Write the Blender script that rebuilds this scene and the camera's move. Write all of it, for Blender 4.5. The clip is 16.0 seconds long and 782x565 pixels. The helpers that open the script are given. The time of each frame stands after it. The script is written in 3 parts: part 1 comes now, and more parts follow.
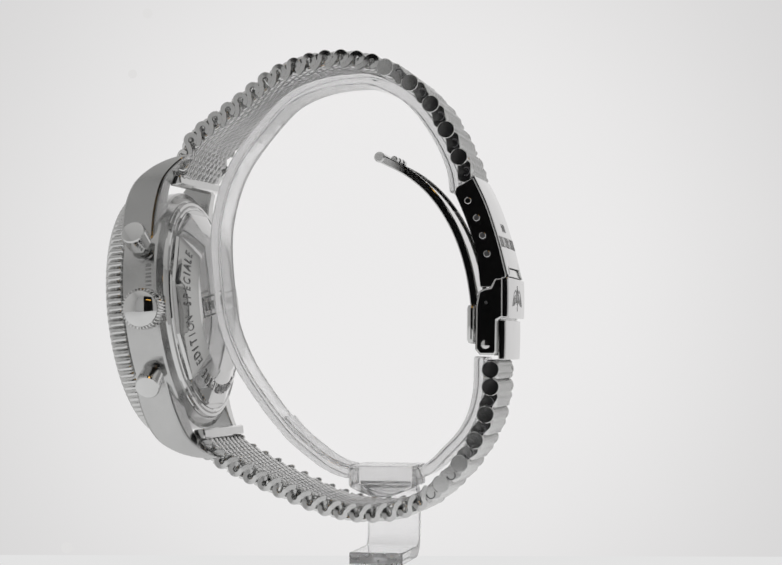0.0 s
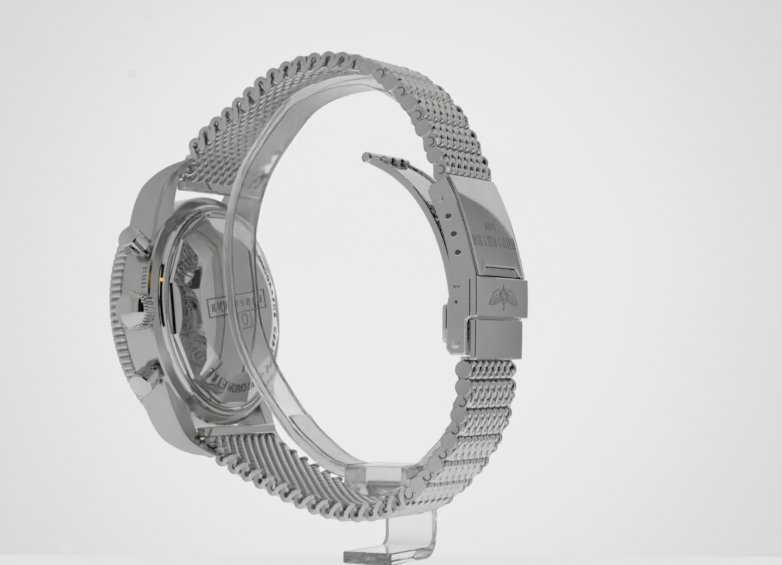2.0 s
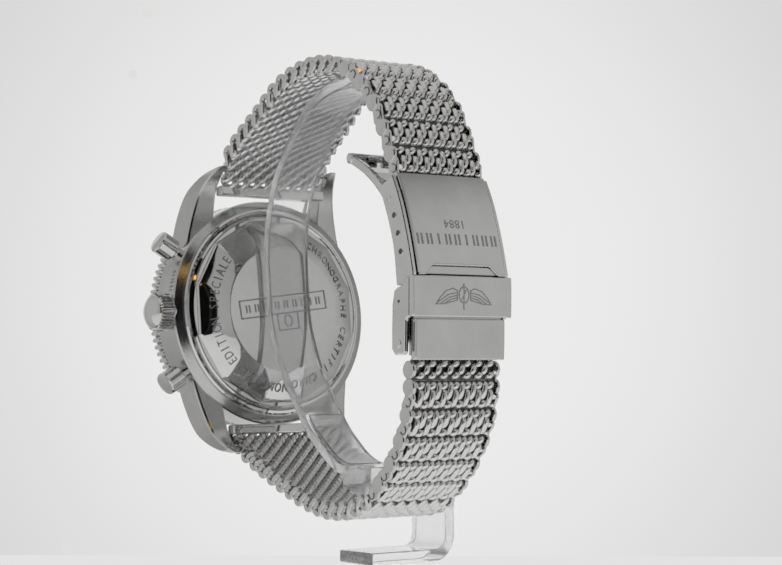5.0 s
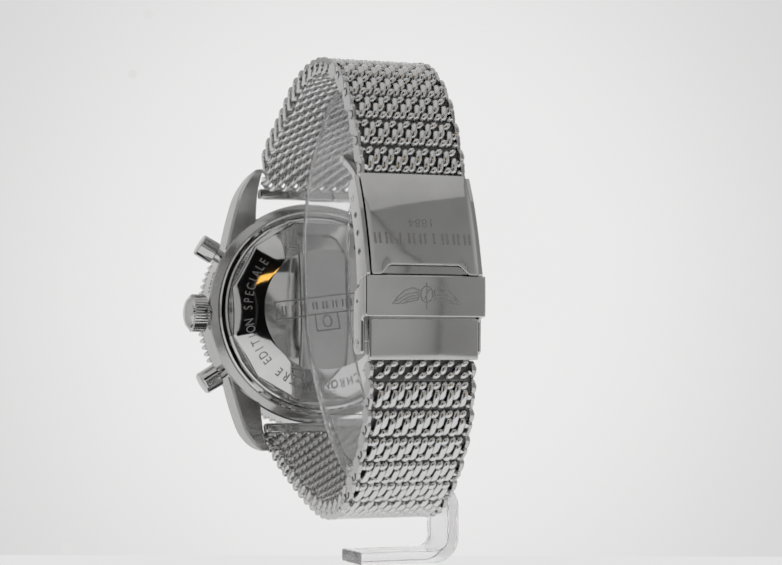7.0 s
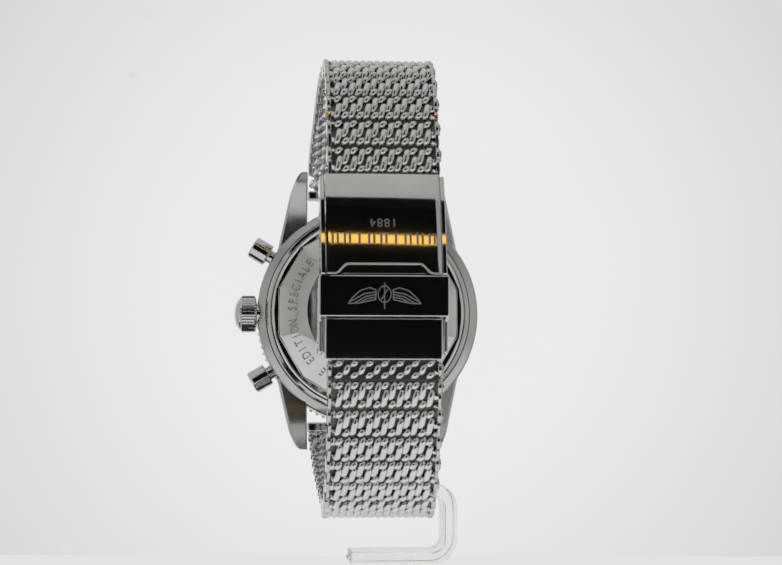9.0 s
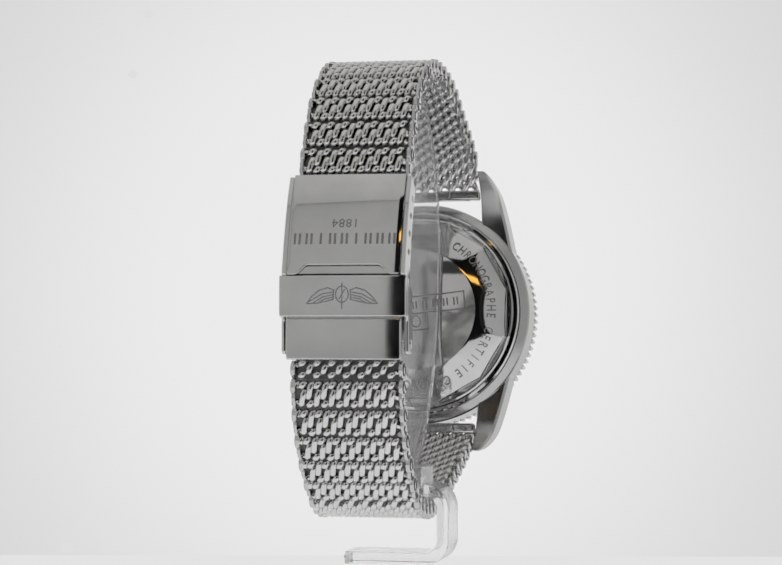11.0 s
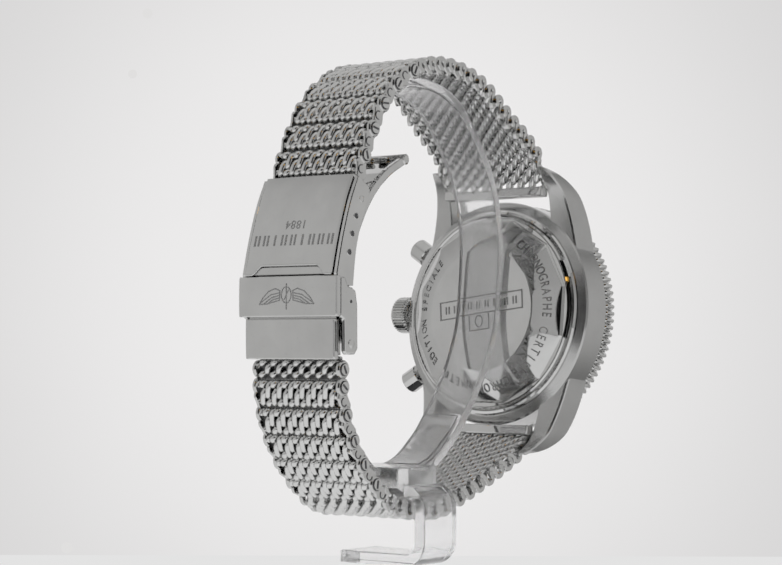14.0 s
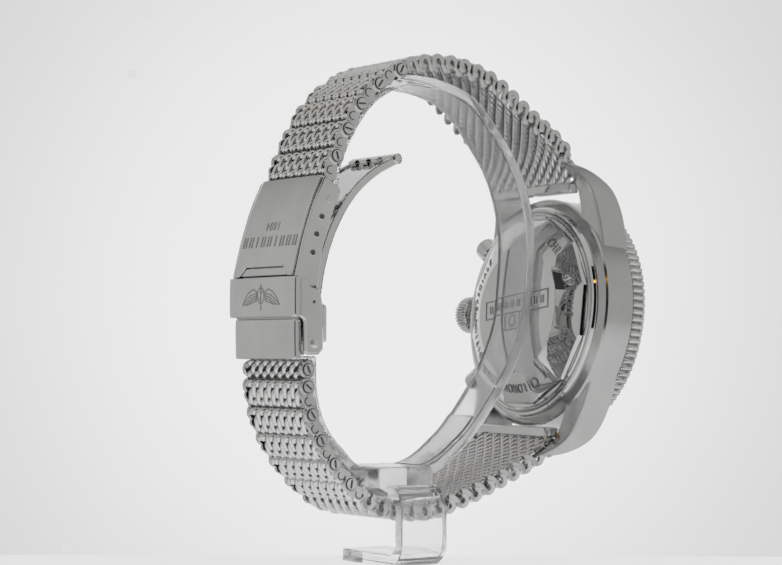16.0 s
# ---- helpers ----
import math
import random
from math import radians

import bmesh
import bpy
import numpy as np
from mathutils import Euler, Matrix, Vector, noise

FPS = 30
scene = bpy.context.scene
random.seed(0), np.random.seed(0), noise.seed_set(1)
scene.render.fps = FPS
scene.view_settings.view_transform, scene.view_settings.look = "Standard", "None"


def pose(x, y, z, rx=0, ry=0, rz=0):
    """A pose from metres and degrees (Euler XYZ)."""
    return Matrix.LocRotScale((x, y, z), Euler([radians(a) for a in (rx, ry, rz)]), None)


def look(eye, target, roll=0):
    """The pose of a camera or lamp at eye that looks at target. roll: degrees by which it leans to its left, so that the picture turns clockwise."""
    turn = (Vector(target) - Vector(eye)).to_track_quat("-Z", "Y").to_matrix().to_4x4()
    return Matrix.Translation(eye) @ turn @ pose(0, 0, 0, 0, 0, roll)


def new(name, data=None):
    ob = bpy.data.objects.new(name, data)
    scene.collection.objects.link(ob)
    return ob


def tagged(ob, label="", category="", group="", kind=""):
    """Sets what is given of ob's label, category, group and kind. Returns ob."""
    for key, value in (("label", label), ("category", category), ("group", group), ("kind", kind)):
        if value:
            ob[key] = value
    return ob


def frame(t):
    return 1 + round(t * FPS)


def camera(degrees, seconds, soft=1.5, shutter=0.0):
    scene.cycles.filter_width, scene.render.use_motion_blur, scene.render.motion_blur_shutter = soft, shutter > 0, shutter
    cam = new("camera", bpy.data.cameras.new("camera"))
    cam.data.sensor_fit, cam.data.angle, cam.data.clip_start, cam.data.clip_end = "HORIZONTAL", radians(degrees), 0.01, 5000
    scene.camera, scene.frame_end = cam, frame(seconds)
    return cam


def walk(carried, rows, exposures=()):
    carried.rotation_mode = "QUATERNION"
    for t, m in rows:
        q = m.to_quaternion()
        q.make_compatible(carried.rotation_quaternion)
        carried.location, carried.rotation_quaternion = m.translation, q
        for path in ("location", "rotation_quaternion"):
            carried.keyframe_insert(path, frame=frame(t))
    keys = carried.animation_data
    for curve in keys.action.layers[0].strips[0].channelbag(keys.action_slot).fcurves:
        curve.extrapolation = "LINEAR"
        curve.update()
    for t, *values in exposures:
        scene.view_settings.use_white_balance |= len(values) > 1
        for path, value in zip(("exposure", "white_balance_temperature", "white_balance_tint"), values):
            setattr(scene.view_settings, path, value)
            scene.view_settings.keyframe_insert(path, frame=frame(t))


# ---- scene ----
# ------------------------------------------------------------------ camera
EYE_HEIGHT = 0.0396
cam = camera(20.78, 16.0, soft=1.6)
STAND = pose(0, -0.4, EYE_HEIGHT) @ pose(0, 0, 0, 0, 0, -0.206) @ pose(0, 0, 0, 91.82, 0, 0) @ pose(0, 0, 0, 0, 0, 0.155)
walk(cam, [(0, STAND), (16, STAND)])

# ------------------------------------------------------------------ world and light
world = bpy.data.worlds.new("world")
world.use_nodes = True
world.node_tree.nodes["Background"].inputs["Color"].default_value = (0.02, 0.02, 0.022, 1)
world.node_tree.nodes["Background"].inputs["Strength"].default_value = 0.3
scene.world = world
scene.view_settings.exposure = 0.0
BACK_GLOW, SIDE_GLOW, TOP_GLOW, TABLE_GLOW = 0.826, 0.52, 0.55, 0.755


# ------------------------------------------------------------------ materials
def material(name):
    m = bpy.data.materials.new(name)
    m.use_nodes = True
    nt = m.node_tree
    return m, nt, nt.nodes["Principled BSDF"]


def metal(name, colour, rough, bump=0.0, scale=(1, 1, 1), grain=900, spread=0.08):
    m, nt, b = material(name)
    b.inputs["Metallic"].default_value = 1.0
    tc = nt.nodes.new("ShaderNodeTexCoord")
    mp = nt.nodes.new("ShaderNodeMapping")
    mp.inputs["Scale"].default_value = scale
    nt.links.new(tc.outputs["Object"], mp.inputs["Vector"])
    n1 = nt.nodes.new("ShaderNodeTexNoise")
    n1.inputs["Scale"].default_value = grain
    n1.inputs["Detail"].default_value = 4
    n2 = nt.nodes.new("ShaderNodeTexNoise")
    n2.inputs["Scale"].default_value = 140
    n2.inputs["Detail"].default_value = 3
    nt.links.new(mp.outputs["Vector"], n1.inputs["Vector"])
    nt.links.new(tc.outputs["Object"], n2.inputs["Vector"])
    add = nt.nodes.new("ShaderNodeMath")
    add.operation = "ADD"
    nt.links.new(n1.outputs["Fac"], add.inputs[0])
    nt.links.new(n2.outputs["Fac"], add.inputs[1])
    mr = nt.nodes.new("ShaderNodeMapRange")
    mr.inputs["From Min"].default_value, mr.inputs["From Max"].default_value = 0.6, 1.4
    mr.inputs["To Min"].default_value, mr.inputs["To Max"].default_value = max(0.02, rough - spread), rough + spread
    nt.links.new(add.outputs[0], mr.inputs["Value"])
    nt.links.new(mr.outputs[0], b.inputs["Roughness"])
    cr = nt.nodes.new("ShaderNodeMapRange")
    cr.data_type = "FLOAT_VECTOR"
    cr.inputs[9].default_value, cr.inputs[10].default_value = [c * 0.95 for c in colour], [min(1, c * 1.05) for c in colour]
    cr.inputs[7].default_value, cr.inputs[8].default_value = (0.3,) * 3, (0.7,) * 3
    nt.links.new(n2.outputs["Fac"], cr.inputs[6])
    nt.links.new(cr.outputs[1], b.inputs["Base Color"])
    if bump:
        bp = nt.nodes.new("ShaderNodeBump")
        bp.inputs["Strength"].default_value = bump
        bp.inputs["Distance"].default_value = 0.00003
        nt.links.new(n1.outputs["Fac"], bp.inputs["Height"])
        nt.links.new(bp.outputs[0], b.inputs["Normal"])
    return m


STEEL = metal("polished_steel", (0.68, 0.68, 0.675), 0.05, spread=0.02)
BRUSHED = metal("brushed_steel", (0.56, 0.56, 0.555), 0.16, bump=0.15, scale=(1, 6, 6), grain=2500)
SATIN = metal("satin_lug_steel", (0.56, 0.56, 0.555), 0.2, bump=0.12, scale=(1, 6, 6), grain=2500)
WIRE = metal("wire_steel", (0.75, 0.75, 0.745), 0.11, bump=0.1, grain=2500)
PLATE = metal("satin_plate_steel", (0.64, 0.64, 0.635), 0.11, bump=0.08, grain=2500)
MARKED = metal("etched_steel", (0.36, 0.36, 0.36), 0.5)
# Darkened steel: the shade in the mesh gaps is put into its colour.
GAP_SHADE = metal("gap_shade_steel", (0.14, 0.14, 0.14), 0.35)
ENGRAVED = metal("engraved_steel", (0.13, 0.13, 0.135), 0.42)


def acrylic_material(name, smooth, rough, clear):
    m, nt, b = material(name)
    b.inputs["Base Color"].default_value = (0.99, 0.99, 0.995, 1)
    b.inputs["Transmission Weight"].default_value = clear
    b.inputs["IOR"].default_value = 1.49
    n = nt.nodes.new("ShaderNodeTexNoise")
    n.inputs["Scale"].default_value = 350
    n.inputs["Detail"].default_value = 5
    mr = nt.nodes.new("ShaderNodeMapRange")
    mr.inputs["From Min"].default_value, mr.inputs["From Max"].default_value = 0.4, 0.75
    mr.inputs["To Min"].default_value, mr.inputs["To Max"].default_value = smooth, rough
    tc = nt.nodes.new("ShaderNodeTexCoord")
    nt.links.new(tc.outputs["Object"], n.inputs["Vector"])
    nt.links.new(n.outputs["Fac"], mr.inputs["Value"])
    nt.links.new(mr.outputs[0], b.inputs["Roughness"])
    return m


ACRYLIC = acrylic_material("clear_acrylic", 0.02, 0.12, 0.93)
SCUFFED = acrylic_material("scuffed_acrylic", 0.04, 0.18, 0.9)
CUT_END = acrylic_material("rough_cut_acrylic_end", 0.2, 0.45, 0.84)
SAWN = acrylic_material("sawn_acrylic_edge", 0.06, 0.25, 0.8)


def cloth_material(name, colour, rough=0.7):
    m, nt, b = material(name)
    tc = nt.nodes.new("ShaderNodeTexCoord")
    n = nt.nodes.new("ShaderNodeTexNoise")
    n.inputs["Scale"].default_value = 60
    n.inputs["Detail"].default_value = 6
    nt.links.new(tc.outputs["Object"], n.inputs["Vector"])
    mix = nt.nodes.new("ShaderNodeMix")
    mix.data_type = "RGBA"
    mix.inputs[6].default_value = (*[c * 0.96 for c in colour], 1)
    mix.inputs[7].default_value = (*colour, 1)
    nt.links.new(n.outputs["Fac"], mix.inputs[0])
    nt.links.new(mix.outputs[2], b.inputs["Base Color"])
    b.inputs["Roughness"].default_value = rough
    bp = nt.nodes.new("ShaderNodeBump")
    bp.inputs["Strength"].default_value = 0.05
    nt.links.new(n.outputs["Fac"], bp.inputs["Height"])
    nt.links.new(bp.outputs[0], b.inputs["Normal"])
    return m


WHITE_CLOTH = cloth_material("white_cloth", (0.8, 0.8, 0.8))
BLACK_CLOTH = cloth_material("black_cloth", (0.1, 0.1, 0.105), 0.9)


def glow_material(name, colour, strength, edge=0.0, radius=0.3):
    """An emitter, a little brighter in the middle: backlit diffuser, lamp bar or put-in glow."""
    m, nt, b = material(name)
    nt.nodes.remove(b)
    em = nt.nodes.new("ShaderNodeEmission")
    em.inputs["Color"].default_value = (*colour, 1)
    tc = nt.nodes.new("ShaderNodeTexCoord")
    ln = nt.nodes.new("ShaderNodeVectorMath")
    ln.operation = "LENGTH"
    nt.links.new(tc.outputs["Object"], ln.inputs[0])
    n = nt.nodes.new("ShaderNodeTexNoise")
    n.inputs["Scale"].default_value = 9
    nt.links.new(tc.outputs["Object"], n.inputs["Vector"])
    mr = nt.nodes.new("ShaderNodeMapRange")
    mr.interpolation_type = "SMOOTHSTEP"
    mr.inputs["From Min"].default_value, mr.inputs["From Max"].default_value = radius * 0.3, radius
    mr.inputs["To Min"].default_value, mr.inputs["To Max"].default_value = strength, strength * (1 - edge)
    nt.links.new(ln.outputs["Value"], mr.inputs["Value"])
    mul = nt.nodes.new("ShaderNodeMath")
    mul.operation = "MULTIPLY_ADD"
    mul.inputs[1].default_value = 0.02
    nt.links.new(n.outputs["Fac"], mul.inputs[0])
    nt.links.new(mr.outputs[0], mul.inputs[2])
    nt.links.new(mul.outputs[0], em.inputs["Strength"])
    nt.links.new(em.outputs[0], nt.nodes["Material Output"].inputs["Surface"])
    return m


GLOW_BACK = glow_material("backlit_diffuser", (1.0, 0.99, 0.99), BACK_GLOW, 0.19, 0.2)
GLOW_TOP = glow_material("top_diffuser", (1.0, 0.995, 0.985), TOP_GLOW, 0.25, 0.5)
GLOW_SIDE = glow_material("side_diffuser", (1.0, 0.995, 0.985), SIDE_GLOW, 0.3, 0.45)
GLOW_EAST = glow_material("dimmer_side_diffuser", (1.0, 0.995, 0.985), SIDE_GLOW, 0.54, 0.4)
# Dimmer than the backdrop's middle, for the sensor dust spots.
GLOW_DUST = glow_material("sensor_dust_glow", (1.0, 0.99, 0.985), BACK_GLOW * 0.89)
# The tabletop's brightness is put in as emission, strongest at its middle.
GLOW_TABLE = glow_material("glowing_tabletop", (1.0, 1.0, 1.0), TABLE_GLOW, 0.15, 0.3)
GLOW_WARM = glow_material("warm_lamp", (1.0, 0.55, 0.12), 1.6)


# ------------------------------------------------------------------ building helpers
MM = 0.001


def mesh_of(name, bm, mat, smooth=20.0):
    bmesh.ops.recalc_face_normals(bm, faces=bm.faces[:])
    for f in bm.faces:
        f.smooth = True
    lim = radians(smooth)
    for e in bm.edges:
        e.smooth = len(e.link_faces) == 2 and e.calc_face_angle(0) < lim
    me = bpy.data.meshes.new(name)
    bm.to_mesh(me)
    bm.free()
    me.materials.append(mat)
    return me


def part(name, bm, mat, parent, label="", smooth=20.0):
    """One mesh, modelled in millimetres from the eye's height over the turning axis, under a thing or a part."""
    for v in bm.verts:
        v.co = Vector((v.co.x * MM, v.co.y * MM, v.co.z * MM + EYE_HEIGHT))
    ob = new(name, mesh_of(name, bm, mat, smooth))
    ob.parent = parent
    return tagged(ob, label)


def placed(name, me, m, parent, label=""):
    """A piece that shares its mesh with others; m in millimetres."""
    ob = new(name, me)
    ob.parent = parent
    m = m.copy()
    m.translation = Vector((m.translation.x * MM, m.translation.y * MM, m.translation.z * MM + EYE_HEIGHT))
    ob.matrix_local = m
    return tagged(ob, label)


def piece_mesh(name, bm, mat, smooth=40.0):
    for v in bm.verts:
        v.co *= MM
    return mesh_of(name, bm, mat, smooth)


def catmull(pts, n=12):
    """A smooth line through a few control points."""
    p = [Vector(q) for q in pts]
    p = [2 * p[0] - p[1]] + p + [2 * p[-1] - p[-2]]
    out = []
    for i in range(1, len(p) - 2):
        for k in range(n):
            t = k / n
            out.append(0.5 * ((2 * p[i]) + (p[i + 1] - p[i - 1]) * t + (2 * p[i - 1] - 5 * p[i] + 4 * p[i + 1] - p[i + 2]) * t * t
                              + (3 * p[i] - p[i - 1] - 3 * p[i + 1] + p[i + 2]) * t ** 3))
    out.append(p[-2])
    return out


class Line:
    """A path in the (y, z) plane, walked by length."""

    def __init__(self, pts):
        self.p = catmull(pts)
        self.s = [0.0]
        for a, b in zip(self.p, self.p[1:]):
            self.s.append(self.s[-1] + (b - a).length)
        self.length = self.s[-1]

    def at(self, s):
        s = min(max(s, 0), self.length)
        i = max(k for k in range(len(self.s) - 1) if self.s[k] <= s + 1e-9)
        f = (s - self.s[i]) / (self.s[i + 1] - self.s[i])
        a, b = self.p[max(i - 1, 0)], self.p[min(i + 2, len(self.p) - 1)]
        return self.p[i].lerp(self.p[i + 1], f), (b - a).normalized()


def bevel(bm, width, segments=2, angle=30):
    es = [e for e in bm.edges if len(e.link_faces) == 2 and e.calc_face_angle(0) > radians(angle)]
    bmesh.ops.bevel(bm, geom=es, offset=width, segments=segments, profile=0.5, affect="EDGES", clamp_overlap=True)
    return bm


def box(x0, x1, y0, y1, z0, z1, bm=None, b=0.0):
    own = bm is None
    bm = bm or bmesh.new()
    v = [bm.verts.new((x, y, z)) for x in (x0, x1) for y in (y0, y1) for z in (z0, z1)]
    for f in ((0, 1, 3, 2), (4, 6, 7, 5), (0, 4, 5, 1), (2, 3, 7, 6), (0, 2, 6, 4), (1, 5, 7, 3)):
        bm.faces.new([v[i] for i in f])
    if own:
        bmesh.ops.recalc_face_normals(bm, faces=bm.faces[:])
        if b:
            bevel(bm, b)
    return bm


def loft(rings, closed=True, caps=True, bm=None):
    """Skin between rings of points."""
    bm = bm or bmesh.new()
    vs = [[bm.verts.new(p) for p in r] for r in rings]
    n = len(rings[0])
    for a, b in zip(vs, vs[1:]):
        for i in range(n if closed else n - 1):
            j = (i + 1) % n
            bm.faces.new((a[i], a[j], b[j], b[i]))
    if caps:
        bm.faces.new(vs[0])
        bm.faces.new(vs[-1][::-1])
    return bm


def ribbon(line, s0, s1, x0, x1, lo, hi, steps=24, b=0.25):
    """A strip along a (y, z) path between two x, from lo to hi beside the path."""
    rings = []
    for k in range(steps + 1):
        p, t = line.at(s0 + (s1 - s0) * k / steps)
        n = Vector((t.y, -t.x))
        a, c = p + n * lo, p + n * hi
        rings.append([(x0, a.x, a.y), (x1, a.x, a.y), (x1, c.x, c.y), (x0, c.x, c.y)])
    bm = loft(rings)
    bmesh.ops.recalc_face_normals(bm, faces=bm.faces[:])
    return bevel(bm, b, 2, 50) if b else bm


def tube(path, r, sides=8, bm=None, squash=None, up=None):
    """A wire of radius r along 3D points."""
    path = [Vector(p) for p in path]
    rings = []
    u = None
    for i, p in enumerate(path):
        t = (path[min(i + 1, len(path) - 1)] - path[max(i - 1, 0)]).normalized()
        if up is not None:
            u = Vector(up)
        elif u is None:
            u = t.orthogonal()
        u = (u - t * u.dot(t)).normalized()
        w = t.cross(u)
        ru, rw = squash if squash else (r, r)
        rings.append([p + u * ru * math.cos(a) + w * rw * math.sin(a) for a in (2 * math.pi * k / sides for k in range(sides))])
    return loft(rings, bm=bm)


def turned(profile, centre, axis_m, steps=96, bm=None, wob=None):
    """A turned body: (radius, along) pairs, spun about the local y axis of axis_m."""
    bm = bm or bmesh.new()
    rings = []
    for r, h in profile:
        ring = []
        for k in range(steps):
            a = 2 * math.pi * k / steps
            rr = r if wob is None else wob(r, h, k)
            ring.append(bm.verts.new(axis_m @ Vector((rr * math.cos(a), h, rr * math.sin(a))) + Vector(centre)))
        rings.append(ring)
    for a, b in zip(rings, rings[1:]):
        for i in range(steps):
            j = (i + 1) % steps
            bm.faces.new((a[i], a[j], b[j], b[i]))
    bm.faces.new(rings[0])
    bm.faces.new(rings[-1][::-1])
    return bm


def letters(text, size, m, depth=0.05, bm=None, spacing=1.0):
    """Lettering in the built-in font, laid by m (millimetres), added to bm."""
    bm = bm or bmesh.new()
    cu = bpy.data.curves.new("lettering", "FONT")
    cu.body, cu.size, cu.extrude, cu.align_x, cu.align_y = text, size, depth, "CENTER", "CENTER"
    cu.space_character = spacing
    cu.resolution_u = 4
    ob = bpy.data.objects.new("lettering", cu)
    me = bpy.data.meshes.new_from_object(ob)
    me.transform(m)
    bm.from_mesh(me)
    bpy.data.objects.remove(ob)
    bpy.data.meshes.remove(me)
    bpy.data.curves.remove(cu)
    return bm


# ------------------------------------------------------------------ the light tent
def flat(name, corners, thick, mat, label, category="panel"):
    """A panel with thickness: four corners and an outward offset, in metres."""
    c = [Vector(p) for p in corners]
    off = Vector(thick)
    mid = sum(c, Vector()) / 4
    bm = loft([[p - mid for p in c], [p + off - mid for p in c]])
    ob = new(name, mesh_of(name, bm, mat))
    ob.location = mid
    return tagged(ob, label, category, kind="structure")


flat("backdrop", [(-0.6, 0.36, -0.49), (0.6, 0.36, -0.49), (0.6, 0.36, 0.62), (-0.6, 0.36, 0.62)], (0, 0.01, 0), GLOW_BACK,
     "softly backlit white diffuser behind the watch", "backdrop")


def smudge(x, z, r):
    """A speck of camera sensor dust, added as a faint round disc before the backdrop."""
    bm = turned([(r, -0.0004), (r * 0.8, -0.0008)], (0, 0, 0), FLAT3, 20)
    ob = new("smudge", mesh_of("smudge", bm, GLOW_DUST))
    ob.location = (x, 0.36, z)
    return tagged(ob, "faint grey spot of camera sensor dust, set before the white backdrop", "smudge", kind="structure")


FLAT3 = Matrix.Identity(3)
for x, z, r in ((-0.0846, 0.1598, 0.0018), (-0.0898, 0.138, 0.0016), (-0.112, -0.0307, 0.002)):
    smudge(x, z, r)
flat("wall_west", [(-0.36, -0.36, -0.3), (-0.36, 0.355, -0.3), (-0.36, 0.355, 0.5), (-0.36, -0.36, 0.5)], (-0.01, 0, 0), GLOW_SIDE,
     "white lit diffuser wall of the light tent", "wall")
flat("wall_east", [(0.36, -0.36, -0.3), (0.36, 0.355, -0.3), (0.36, 0.355, 0.5), (0.36, -0.36, 0.5)], (0.01, 0, 0), GLOW_EAST,
     "white lit diffuser wall of the light tent", "wall")
flat("ceiling", [(-0.358, -0.36, 0.465), (0.358, -0.36, 0.465), (0.358, 0.355, 0.465), (-0.358, 0.355, 0.465)], (0, 0, 0.01), GLOW_TOP,
     "white lit diffuser ceiling of the light tent", "ceiling")
flat("wall_front_west", [(-0.37, -0.37, -0.3), (-0.14, -0.37, -0.3), (-0.14, -0.37, 0.5), (-0.37, -0.37, 0.5)], (0, -0.004, 0), WHITE_CLOTH,
     "white cloth front flap of the light tent", "curtain")
flat("wall_front_east", [(0.138, -0.37, -0.3), (0.37, -0.37, -0.3), (0.37, -0.37, 0.5), (0.138, -0.37, 0.5)], (0, -0.004, 0), WHITE_CLOTH,
     "white cloth front flap of the light tent", "curtain")
flat("wall_room", [(-1.5, -1.6, -0.9), (1.5, -1.6, -0.9), (1.5, -1.6, 1.6), (-1.5, -1.6, 1.6)], (0, -0.05, 0), BLACK_CLOTH,
     "dark wall of the unlit room behind", "wall")
flat("floor", [(-1.5, -1.6, -0.5), (1.5, -1.6, -0.5), (1.5, 0.5, -0.5), (-1.5, 0.5, -0.5)], (0, 0, -0.05), BLACK_CLOTH,
     "dark floor under the light tent", "floor")


def metre_part(name, bm, mat, parent, label=""):
    ob = new(name, mesh_of(name, bm, mat))
    ob.parent = parent
    return tagged(ob, label)


def make_table():
    table = tagged(new("glowing_table"), "white table under the acrylic stand, its brightness put in as glow", "table")
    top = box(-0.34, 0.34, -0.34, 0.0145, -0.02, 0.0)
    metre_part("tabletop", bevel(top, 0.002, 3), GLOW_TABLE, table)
    for x in (-0.32, 0.32):
        for y in (-0.32, -0.005):
            metre_part("leg", box(x - 0.012, x + 0.012, y - 0.012, y + 0.012, -0.5, -0.02, b=0.002), BRUSHED, table)


make_table()


def make_warm_lamp():
    lamp = tagged(new("strip_lamp"), "warm amber strip lamp on a stand in the dark room", "lamp")
    bar = box(-0.07, 0.15, -0.016, 0.016, -0.008, 0.0)
    bmesh.ops.transform(bar, matrix=look((0, -0.52, 0.405), (0, 0, 0.05)), verts=bar.verts[:])
    metre_part("glowing_bar", bar, GLOW_WARM, lamp)
    for x in (-0.08, 0.16):
        metre_part("post", box(x - 0.006, x + 0.006, -0.536, -0.524, -0.5, 0.42, b=0.001), BLACK_CLOTH, lamp)


make_warm_lamp()

